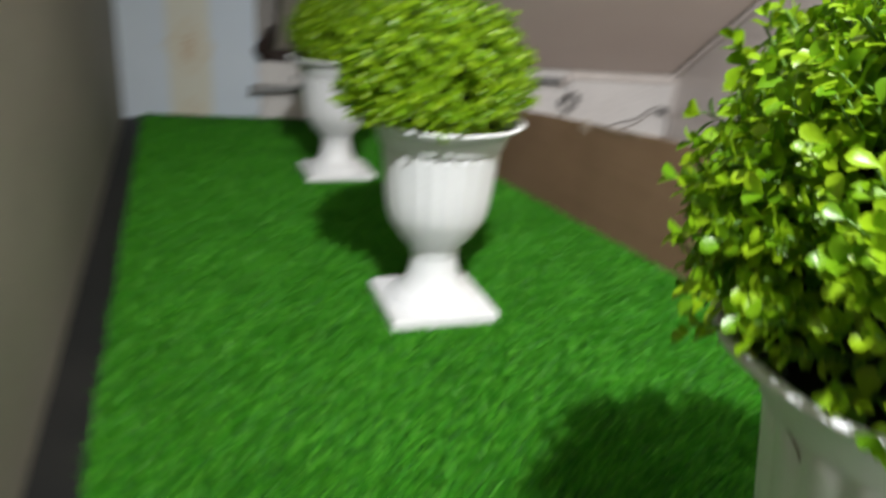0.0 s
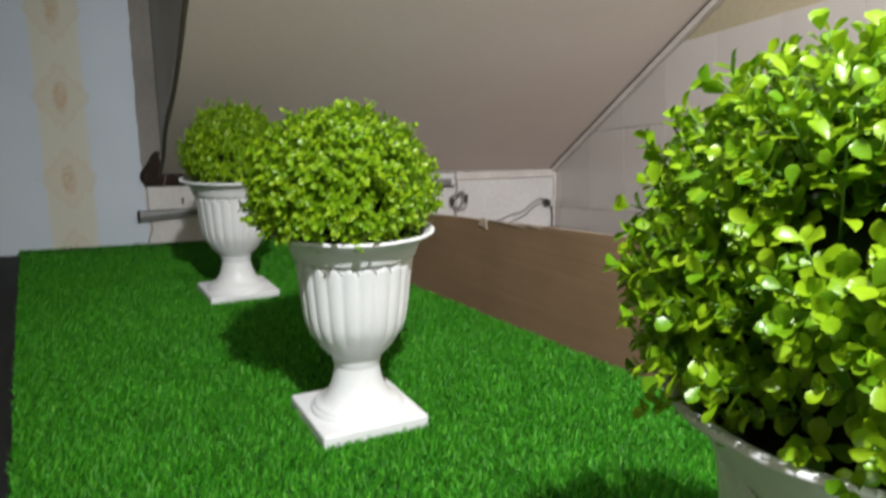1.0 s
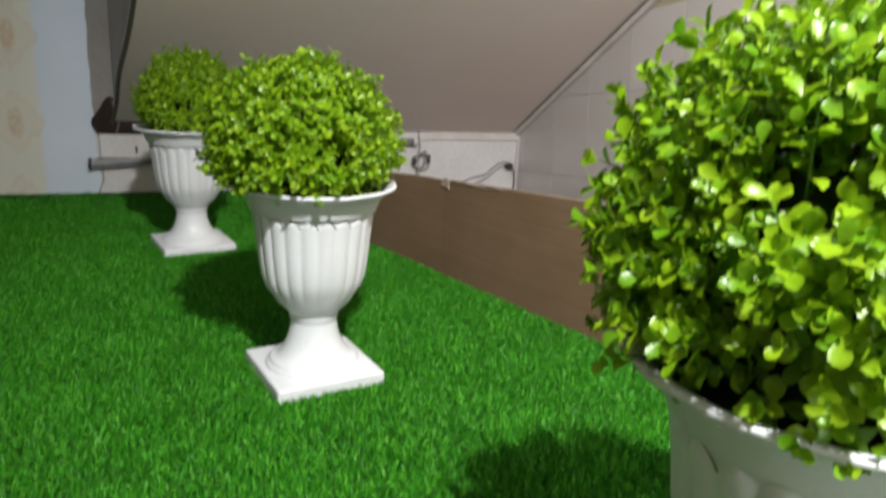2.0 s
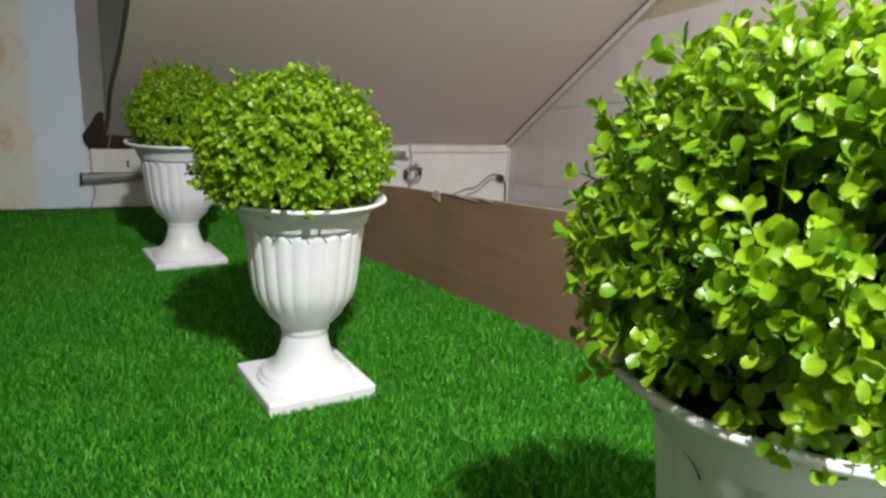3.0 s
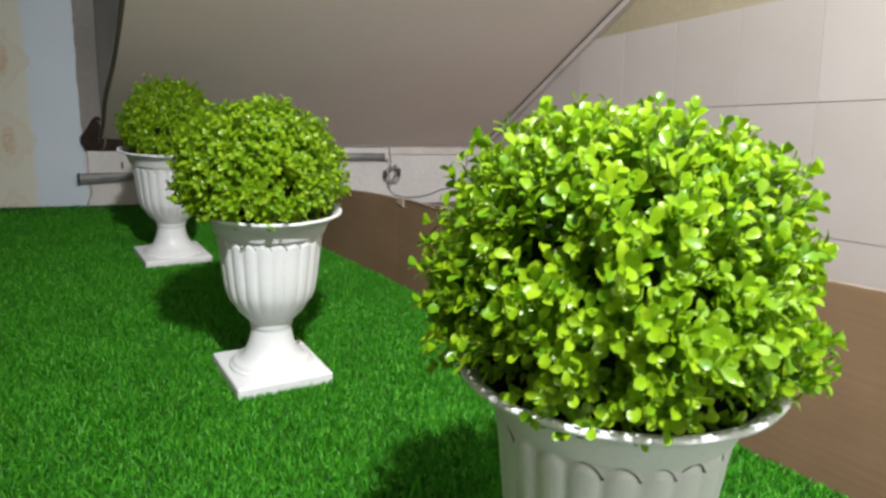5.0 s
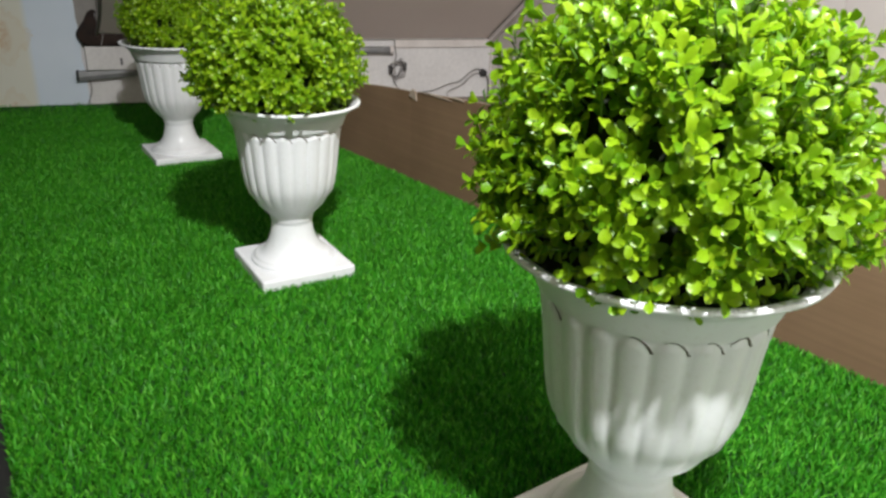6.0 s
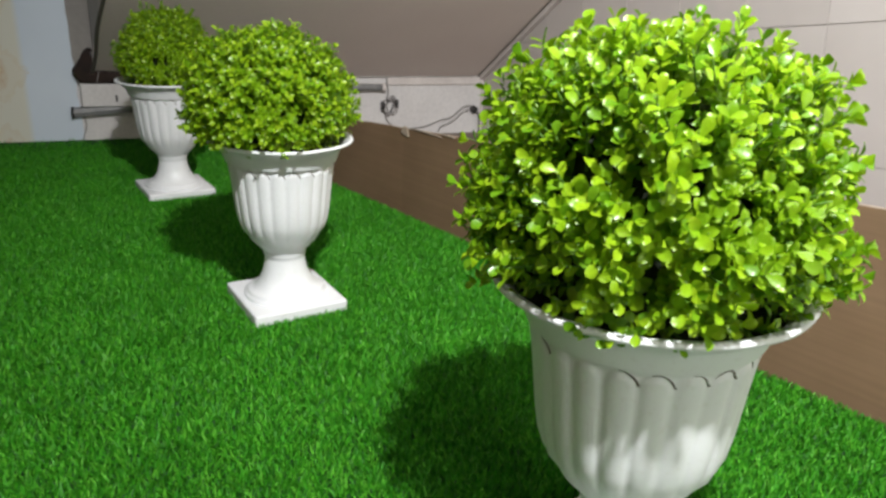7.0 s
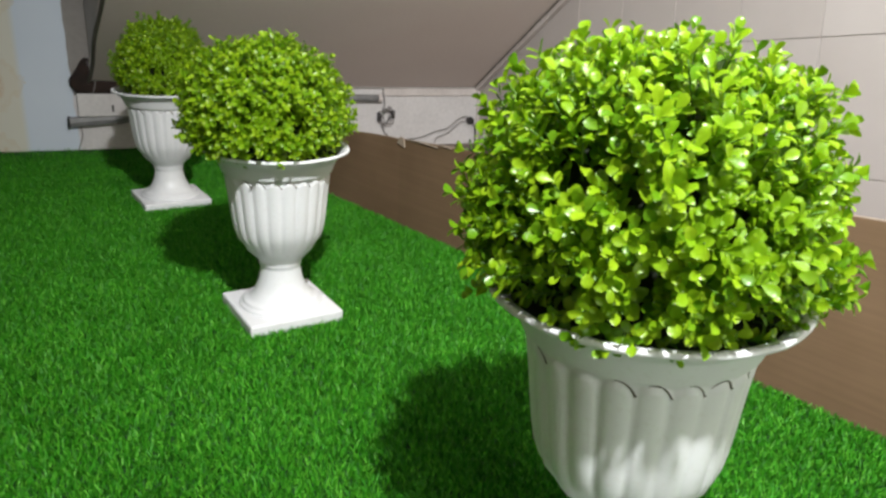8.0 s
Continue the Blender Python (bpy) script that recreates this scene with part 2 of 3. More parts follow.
def tube(points, radius, sides=8, bm=None, taper=1.0):
    bm = bm or bmesh.new()
    rings = []
    for i, p in enumerate(points):
        way = (points[min(i + 1, len(points) - 1)] - points[max(i - 1, 0)]).normalized()
        q = way.to_track_quat("Z", "Y")
        r = radius * (1 + (taper - 1) * i / max(1, len(points) - 1))
        rings.append([bm.verts.new(p + q @ Vector((r * math.cos(a), r * math.sin(a), 0))) for a in (2 * math.pi * k / sides for k in range(sides))])
    for a, b in zip(rings, rings[1:]):
        for k in range(sides):
            bm.faces.new((a[k], a[(k + 1) % sides], b[(k + 1) % sides], b[k]))
    bm.faces.new(rings[0][::-1])
    bm.faces.new(rings[-1])
    return bm


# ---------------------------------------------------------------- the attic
# fill light, set in the opening made for it
new("fill_light", fill_lamp).matrix_world = ROOM @ look((3.62, -0.45, 0.80), (0.0, -0.45, 0.80))
KNEE, RISE, TOP, BACK = 0.174, 0.589, 2.05, 3.6


def slope_z(v):
    return KNEE + RISE * v


def slope_left(v):
    return -1.170 + 0.175 * v


def left_edge(v):
    return -1.519 + 0.207 * v


def card_u(v):
    return -0.826 + 0.318 * v


def build_room():
    solid("floor", box((-0.06, -2.2, -0.05), (BACK + 0.06, 0.06, -0.012)), WOOD_FLOOR, "brown board floor under and around the green carpet", "floor")
    # near-black strip laid between the side wall's foot and the carpet
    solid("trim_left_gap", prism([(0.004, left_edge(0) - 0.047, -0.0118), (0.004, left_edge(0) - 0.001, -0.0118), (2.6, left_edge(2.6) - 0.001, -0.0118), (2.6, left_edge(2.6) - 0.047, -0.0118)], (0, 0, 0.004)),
          NEAR_BLACK, "black strip between side wall and carpet", "trim")
    solid("wall_low", box((-0.06, -1.25, -0.05), (0, 0.0, KNEE)), WHITE_WALL, "low white knee wall under the sloping ceiling", "wall")
    solid("wall_far", prism([(-0.06, -1.25, KNEE), (-0.06, -0.9, KNEE), (-0.06, -0.9, TOP), (-0.06, -1.25, TOP)], (0.06, 0, 0)), GREY_PLASTER, "grey stained plaster wall in the recess, shade in its tone", "wall")
    solid("wall_papered", box((-0.06, -2.2, -0.05), (0, -1.25, TOP)), WHITE_WALL, "wall behind the pale wallpaper", "wall")
    # paper, its free edge a little torn
    rng = random.Random(5)
    edge = []
    z = -0.01
    while z < 1.9:
        edge.append((0.0005, -1.206 - 0.006 * math.sin(z * 5.2) + rng.uniform(-0.0018, 0.0018) - 0.012 * max(0, z - 0.3), z))
        z += 0.022
    solid("wallpaper", prism([(0.0005, -1.62, -0.01)] + edge + [(0.0005, -1.62, edge[-1][2])], (0.003, 0, 0)), WALLPAPER,
          "pale blue wallpaper with cream stripe and gold medallions", "wallpaper")
    # the sloping ceiling, a slab between its torn left edge and the gable
    v1 = 2.95
    o = [(0, slope_left(0), KNEE), (0, 0.0, KNEE), (v1, 0.0, slope_z(v1)), (v1, slope_left(v1), slope_z(v1))]
    solid("ceiling_slope", prism(o, (-0.02, 0, 0.035)), PLASTER, "sloping beige ceiling board with faint stains", "ceiling")
    # added out of view, dark to hold bounced light down
    solid("ceiling_flat", box((-0.06, -2.2, TOP), (BACK + 0.06, 0.06, TOP + 0.05)), DULL_UNSEEN, "added flat dull brown ceiling, out of view", "ceiling")
    # side of the recess above the slope
    c = [(0.02, slope_left(0) + 0.012, KNEE + 0.06), (v1, slope_left(v1) + 0.012, slope_z(v1) + 0.03), (v1, slope_left(v1) + 0.012, TOP), (0.02, slope_left(0) + 0.012, TOP)]
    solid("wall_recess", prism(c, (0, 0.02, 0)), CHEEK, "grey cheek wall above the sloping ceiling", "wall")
    solid("wall_left", prism([(0.004, left_edge(0) - 0.047, -0.05), (BACK, left_edge(BACK) - 0.047, -0.05), (BACK, left_edge(BACK) - 0.047, TOP), (0.004, left_edge(0) - 0.047, TOP)], (0, -0.05, 0)),
          LEFT_PAINT, "grey painted side wall with a dark gap at its foot", "wall")
    # unseen wall; its opening is made for the fill light
    bm = box((BACK, -2.2, -0.05), (BACK + 0.06, -0.87, TOP))
    box((BACK, -0.87, 1.58), (BACK + 0.06, 0.06, TOP), 0, bm)
    box((BACK, -0.03, -0.05), (BACK + 0.06, 0.06, 1.58), 0, bm)
    solid("wall_back", bm, DULL_UNSEEN, "added dull brown wall behind the viewer, open for the fill light", "wall")
    gable = solid("wall_gable", box((-0.06, 0.0, -0.05), (BACK, 0.06, TOP)), OLIVE_WALL, "gable wall, yellowed plaster above white tiles", "wall")
    # dark crack along the slope's left edge
    pts = [Vector((v, slope_left(v) + 0.004, slope_z(v) - 0.002)) for v in (0.0, 0.12, 0.25, 0.4, 0.55, 0.7, 0.9, 1.2, 1.6)]
    for i, p in enumerate(pts):
        p.y += 0.003 * math.sin(i * 2.3) - 0.006
    solid("trim_crack", tube(smooth_line(pts, 4), 0.0050, 6), DARK_LINE, "dark stained joint along the ceiling's edge", "trim")
    # moulding strips
    bm = prism([(0.0, -0.022, KNEE - 0.002), (0.0, -0.001, KNEE - 0.002), (0.0, -0.001, KNEE - 0.016), (0.0, -0.016, KNEE - 0.016)], (v1, 0, RISE * v1))
    solid("trim_gable", bm, TRIM, "pale moulding between sloping ceiling and gable", "trim")
    pts = [Vector((v, -0.0235, slope_z(v) - 0.004)) for v in (0.01, 0.3, 0.7, 1.1, 1.6, 2.3)]
    solid("trim_gable_line", tube(pts, 0.0014, 6), DARK_LINE, "dark seam beside the moulding", "trim")
    solid("trim_low", box((0.0, -0.338, KNEE - 0.027), (0.007, -0.002, KNEE - 0.001), 0.002), TRIM, "white strip along the top of the low wall", "trim")
    solid("trim_low_line", tube([Vector((0.002, -1.1, KNEE - 0.001)), Vector((0.008, -0.6, KNEE - 0.001)), Vector((0.008, -0.002, KNEE - 0.001))], 0.0012, 6), DARK_LINE, "thin dark joint line under the sloping ceiling", "trim")
    solid("trim_corner", box((0.0, -0.010, -0.012), (0.010, 0.0, KNEE - 0.02), 0.003), TRIM, "thin white bead in the wall corner", "trim")
    return gable


GABLE = build_room()


def grass_carpet():
    """Turf backing and many short blades; none under the urns' feet."""
    v0, v1 = 0.003, 3.2
    o = [(v0, left_edge(v0), -0.012), (v0, card_u(v0), -0.012), (v1, card_u(v1), -0.012), (v1, left_edge(v1), -0.012)]
    carpet = thing("artificial_grass_carpet", "green artificial grass carpet with short plastic blades", "carpet", at=ROOM)
    part("backing", prism(o, (0, 0, 0.006)), TURF_BACK, carpet)
    part("curled_edge", prism([(v0, left_edge(0), -0.006), (v0 + 0.05, left_edge(0), -0.006), (v0 + 0.02, left_edge(0), -0.002), (v0, left_edge(0), 0.0035)], (0, card_u(0) - left_edge(0), 0)), TURF_BACK, carpet)
    rng = np.random.default_rng(3)
    n = 420000
    # more blades where the viewer is nearer
    v = v0 + 0.004 + (2.35 - v0) * rng.random(n) ** 0.75
    u = left_edge(v) + (card_u(v) - left_edge(v)) * rng.random(n)
    h = rng.uniform(0.006, 0.0125, n)
    lean = rng.uniform(0.1, 1.0, n) * h * 0.9
    a = rng.uniform(0, 2 * np.pi, n)
    twist = rng.uniform(0, 2 * np.pi, n)
    w = rng.uniform(0.0006, 0.0012, n)
    base = np.stack([v, u, -0.0065 + 0.0095 * np.clip(1 - (v - v0) / 0.045, 0, 1) ** 2], 1)
    side = np.stack([np.cos(twist) * w, np.sin(twist) * w, np.zeros(n)], 1)
    mid = base + np.stack([np.cos(a) * lean * 0.35, np.sin(a) * lean * 0.35, h * 0.6], 1)
    tip = base + np.stack([np.cos(a) * lean, np.sin(a) * lean, h], 1)
    keep = np.ones(n, bool)
    inv = ROOM.inverted()
    for (x, y), rot, k in URNS:
        c = inv @ Vector((x, y, 0))
        q = radians(rot) - radians(21.3 - 90)
        dx, dy = v - c.x, u - c.y
        e, f = dx * math.cos(q) + dy * math.sin(q), -dx * math.sin(q) + dy * math.cos(q)
        keep &= ~((abs(e) < FOOT * k / 2 - 0.001) & (abs(f) < FOOT * k / 2 - 0.001))
    co = np.stack([base - side, base + side, mid + side * 0.8, mid - side * 0.8, tip], 1)[keep]
    n = len(co)
    me = bpy.data.meshes.new("grass")
    me.vertices.add(5 * n)
    me.vertices.foreach_set("co", co.reshape(-1).astype(np.float32))
    i0 = np.arange(n)[:, None] * 5
    loops = np.concatenate([i0 + [0, 1, 2, 3], i0 + [3, 2, 4]], 1).reshape(-1)
    me.loops.add(len(loops))
    me.loops.foreach_set("vertex_index", loops.astype(np.int32))
    starts = (np.arange(n)[:, None] * 7 + [0, 4]).reshape(-1)
    me.polygons.add(2 * n)
    me.polygons.foreach_set("loop_start", starts.astype(np.int32))
    me.update(calc_edges=True)
    me.materials.append(TURF)
    ob = tagged(new("grass", me), "short green plastic grass blades", kind="stuff")
    ob.parent = carpet


FOOT, RIM, HIGH = 0.1386, 0.10, 0.2465
URNS = [((0.3735, -0.5272), 33.0, 1.112), ((0.0, 0.0), 31.2, 1.0), ((-0.353, 0.557), 32.8, 1.0)]
grass_carpet()


def cardboard_side():
    """Two brown boards on edge along the carpet, the nearer one lapping over."""
    for a, b, off in ((0.02, 0.829, 0.0), (0.830, 2.7, -0.0012)):
        t = lambda v: 0.166 + 0.080 * (v - 0.69)
        o = [(a, card_u(a) + off, -0.012), (b, card_u(b) + off, -0.012), (b, card_u(b) + off, t(b))]
        rng = random.Random(int(a * 100))
        k = 14
        o += [(b + (a - b) * i / k, card_u(b + (a - b) * i / k) + off, t(b + (a - b) * i / k) + rng.uniform(-0.0012, 0.0012)) for i in range(1, k + 1)]
        board = thing("cardboard_panel", "brown cardboard panel standing on edge beside the grass", "cardboard", "boards along the carpet", at=ROOM)
        part("sheet", prism(o, (0, 0.006, 0)), CARD, board)
        # pale paper edge along the top
        bm = bmesh.new()
        top = o[2:]
        for p, q in zip(top, top[1:]):
            prism([(p[0], p[1] + 0.0008, p[2]), (q[0], q[1] + 0.0008, q[2]), (q[0], q[1] + 0.0052, q[2]), (p[0], p[1] + 0.0052, p[2])], (0, 0, 0.0012), bm)
        part("edge", bm, CARD_EDGE, board, "pale torn top edge")
    # torn bits of pale paper near the joint
    for v, w, h in ((0.836, 0.012, 0.010), (0.90, 0.050, 0.003), (0.965, 0.020, 0.004), (1.42, 0.006, 0.012)):
        z = 0.166 + 0.080 * (v - 0.69)
        low = 0.014 if w < 0.015 else 0.001
        o = [(v - w, card_u(v - w) - 0.0036, z - low * 0.6), (v + w, card_u(v + w) - 0.0036, z - low), (v + w * 0.7, card_u(v + w * 0.7) - 0.0036, z + h * 0.4), (v - w * 0.2, card_u(v - w * 0.2) - 0.0036, z + h * 0.6)]
        part("flap", prism(o, (0, 0.0022, 0)), CARD_EDGE, board, "torn pale paper scrap")


CARD_EDGE = mottled("torn_cardboard_edge", (0.30, 0.22, 0.16), (0.5, 0.42, 0.34), 60.0, 0.9, 300, 0.4)
cardboard_side()

# ---------------------------------------------------------------- urns
PROFILE = [  # radius, height of the turned body, from the foot's steps to the lip
    (0.0605, 0.0120), (0.0605, 0.0165), (0.0590, 0.0178), (0.0555, 0.0180), (0.0552, 0.0215), (0.0538, 0.0226), (0.0500, 0.0232), (0.0455, 0.0265), (0.0405, 0.0320), (0.0360, 0.0400),
    (0.0325, 0.0490), (0.0303, 0.0590), (0.0288, 0.0690), (0.0284, 0.0730), (0.0302, 0.0748), (0.0306, 0.0775), (0.0302, 0.0800), (0.0325, 0.0840), (0.0395, 0.0915), (0.0468, 0.0990),
    (0.0538, 0.1080), (0.0596, 0.1190), (0.0636, 0.1310), (0.0660, 0.1450), (0.0675, 0.1580), (0.0688, 0.1710), (0.0701, 0.1840), (0.0714, 0.1950), (0.0725, 0.2030),
    (0.0737, 0.2100), (0.0755, 0.2170), (0.0782, 0.2240), (0.0825, 0.2310), (0.0880, 0.2370), (0.0950, 0.2410), (0.0992, 0.2425), (0.1000, 0.2445), (0.0992, 0.2465), (0.0950, 0.2462),
    (0.0900, 0.2430), (0.0850, 0.2360), (0.0800, 0.2260), (0.0760, 0.2150)]
PROFILE = [(r * 0.975, z) if 0.10 < z < 0.215 and i < 32 else (r, z) for i, (r, z) in enumerate(PROFILE)]
RIBS = 22


def rib(a, z):
    """Height of the rounded ribs above the bowl, with arched tops."""
    s = abs(math.cos(a * RIBS / 2))
    top = 0.2125 + 0.0100 * (s ** 0.65 - 1)
    lo = min(1.0, max(0.0, (z - 0.106) / 0.011))
    hi = min(1.0, max(0.0, (top - z) / 0.004))
    return 0.0028 * (s ** 0.55) * lo * lo * (3 - 2 * lo) * hi


def build_urn():
    urn = thing("urn_planter", "white fluted plastic urn planter on a square foot", "planter", "urns on the grass")
    h = FOOT / 2
    bm = bmesh.new()
    box((-h, -h, -0.006), (h, h, 0.0125), 0.003, bm)
    part("foot", bm, PLASTIC, urn, "flat square plinth")
    prof = []
    for (r0, z0), (r1, z1) in zip(PROFILE, PROFILE[1:]):
        k = 3 if 0.19 < z0 < 0.216 and len(prof) < 90 else 1
        prof += [(r0 + (r1 - r0) * i / k, z0 + (z1 - z0) * i / k) for i in range(k)]
    prof.append(PROFILE[-1])
    n = 192
    inner = max(i for i, (r, z) in enumerate(prof) if r > 0.0995)
    bm = bmesh.new()
    rings = []
    for i, (r, z) in enumerate(prof):
        ring = []
        for j in range(n):
            a = 2 * math.pi * j / n
            rr = r + (rib(a, z) - 0.0010 if i < inner and 0.10 < z < 0.216 else 0.0)
            zz = z + (0.0002 * math.sin(5 * a + 1) + 0.0002 * math.sin(13 * a) if z > 0.24 else 0)
            ring.append(bm.verts.new((rr * math.cos(a), rr * math.sin(a), zz)))
        rings.append(ring)
    for a, b in zip(rings, rings[1:]):
        for j in range(n):
            bm.faces.new((a[j], a[(j + 1) % n], b[(j + 1) % n], b[j]))
    part("bowl", bm, PLASTIC, urn, "fluted bowl with flared lip", smooth=True)
    # near-black disc below the lip, dark as the leaf gaps above
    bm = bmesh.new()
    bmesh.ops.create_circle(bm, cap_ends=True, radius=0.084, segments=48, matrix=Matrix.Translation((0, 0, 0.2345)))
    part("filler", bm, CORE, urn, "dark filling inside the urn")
    # old paint drips where rib arches meet, tailing into the arches' drawn-on shadow
    rng = random.Random(11)
    for j in range(RIBS):
        if rng.random() < 0.3:
            continue
        a0 = 2 * math.pi * (j + 0.5) / RIBS
        k, pts = rng.uniform(0.45, 0.95), []
        for i in range(14):
            da = 0.012 - 0.27 * k * i / 13
            c = abs(math.cos((a0 + da) * RIBS / 2))
            z = 0.2026 + 0.0100 * c ** 0.65 - (0.0015 if i == 0 else 0)
            r = 0.0706 + 0.0026 * c
            pts.append(Vector((r * math.cos(a0 + da), r * math.sin(a0 + da), z)))
        part("drip", tube(pts, rng.uniform(0.0004, 0.0009), 5, taper=0.2), DARK_LINE, urn, "dark drip and drawn shadow line of the moulded scallop")
    # crumbs of plaster stuck along the lip
    bm = bmesh.new()
    for i in range(90):
        a = rng.gauss(-2.6, 0.7)
        bmesh.ops.create_icosphere(bm, subdivisions=1, radius=rng.uniform(0.0006, 0.0016), matrix=Matrix.Translation((0.0985 * math.cos(a), 0.0985 * math.sin(a), 0.2464)) @ Matrix.Diagonal((rng.uniform(0.7, 1.6), rng.uniform(0.7, 1.6), 0.7, 1)))
    tagged(part("crumb_crust", bm, PLASTIC, urn, "white crumbs along the lip"), kind="stuff")
    return urn


def leaf_mesh(seed):
    """A cupped, rounded leaf of unit length along +x, its upper side towards +z."""
    rng = random.Random(seed)
    bm = bmesh.new()
    wide, cup, droop = rng.uniform(0.56, 0.76), rng.uniform(0.05, 0.18), rng.uniform(0.05, 0.34)
    last = None
    for f, w in ((0.0, 0.10), (0.20, 0.40), (0.46, 0.86), (0.74, 1.0), (0.93, 0.62)):
        mid = -droop * f * f + 0.05 * f
        edge = mid + cup * w
        now = (bm.verts.new((f, -wide / 2 * w, edge)), bm.verts.new((f, 0, mid)), bm.verts.new((f, wide / 2 * w, edge)))
        if last:
            bm.faces.new((last[0], last[1], now[1], now[0]))
            bm.faces.new((last[1], last[2], now[2], now[1]))
        last = now
    t = bm.verts.new((1.0, 0, -droop))
    bm.faces.new((last[0], last[1], t))
    bm.faces.new((last[1], last[2], t))
    for f in bm.faces:
        f.smooth = True
    me = bpy.data.meshes.new("leaf")
    bm.to_mesh(me)
    bm.free()
    me.materials.append(LEAF)
    return me


LEAVES = [leaf_mesh(70 + i) for i in range(6)]


def sprig(seed):
    """A twig along +z: the poses of its opposite leaf pairs, smaller towards the tip, and the twig's line."""
    rng = random.Random(seed)
    pairs = rng.choice((4, 4, 5, 5, 6))
    long = 0.0050 * pairs + 0.006
    bend = Vector((rng.uniform(-0.2, 0.2), rng.uniform(-0.2, 0.2), 0))
    spot = lambda f: Vector((0, 0, long * f)) + bend * long * f * f
    turn = rng.uniform(0, math.pi)
    leaves = []
    for k in range(pairs):
        f = 0.14 + 0.86 * (k / (pairs - 1)) ** 0.8
        size = (0.0120 - 0.0030 * f) * rng.uniform(0.85, 1.15)
        tilt = radians(16 + 34 * f + rng.uniform(-16, 16))
        for s in (0, math.pi):
            m = Matrix.Translation(spot(f)) @ Matrix.Rotation(turn + s + rng.uniform(-0.3, 0.3), 4, "Z") @ Matrix.Rotation(-tilt, 4, "Y") @ Matrix.Rotation(rng.uniform(-0.35, 0.35), 4, "X") @ Matrix.Scale(size, 4)
            leaves.append((rng.randrange(len(LEAVES)), m))
        turn += math.pi / 2 + rng.uniform(-0.25, 0.25)
    return leaves, [spot(f) for f in (-0.5, 0.0, 0.5, 1.0)], long


SPRIGS = [sprig(40 + i) for i in range(14)]


def crown_surface(th, ph):
    """A point of the clipped ball over the rim's centre, and its outward way: broad, a little square, cut off at the rim."""
    p = 2.3
    c, s = math.cos(ph), math.sin(ph)
    b = 0.107 if s > 0 else 0.100
    k = (abs(c) ** p + abs(s) ** p) ** (-1 / p)
    r, z = 0.1130 * c * k, b * s * k
    nr, nz = abs(r / 0.113) ** (p - 1) / 0.113, math.copysign(abs(z / b) ** (p - 1) / b, z)
    n = Vector((nr * math.cos(th), nr * math.sin(th), nz)).normalized()
    return Vector((r * math.cos(th), r * math.sin(th), z + 0.050)), n


def joined(name, pieces, mat, label, parent):
    """One mesh from many copies: pieces are (coordinates, faces, pose)."""
    verts, faces, n = [], [], 0
    for co, fs, m in pieces:
        a = np.array(m)
        verts.append(co @ a[:3, :3].T + a[:3, 3])
        faces += [tuple(i + n for i in f) for f in fs]
        n += len(co)
    me = bpy.data.meshes.new(name)
    me.from_pydata(np.concatenate(verts).tolist(), [], faces)
    me.polygons.foreach_set("use_smooth", np.ones(len(faces), bool))
    me.materials.append(mat)
    ob = tagged(new(name, me), label, kind="stuff")
    ob.parent = parent


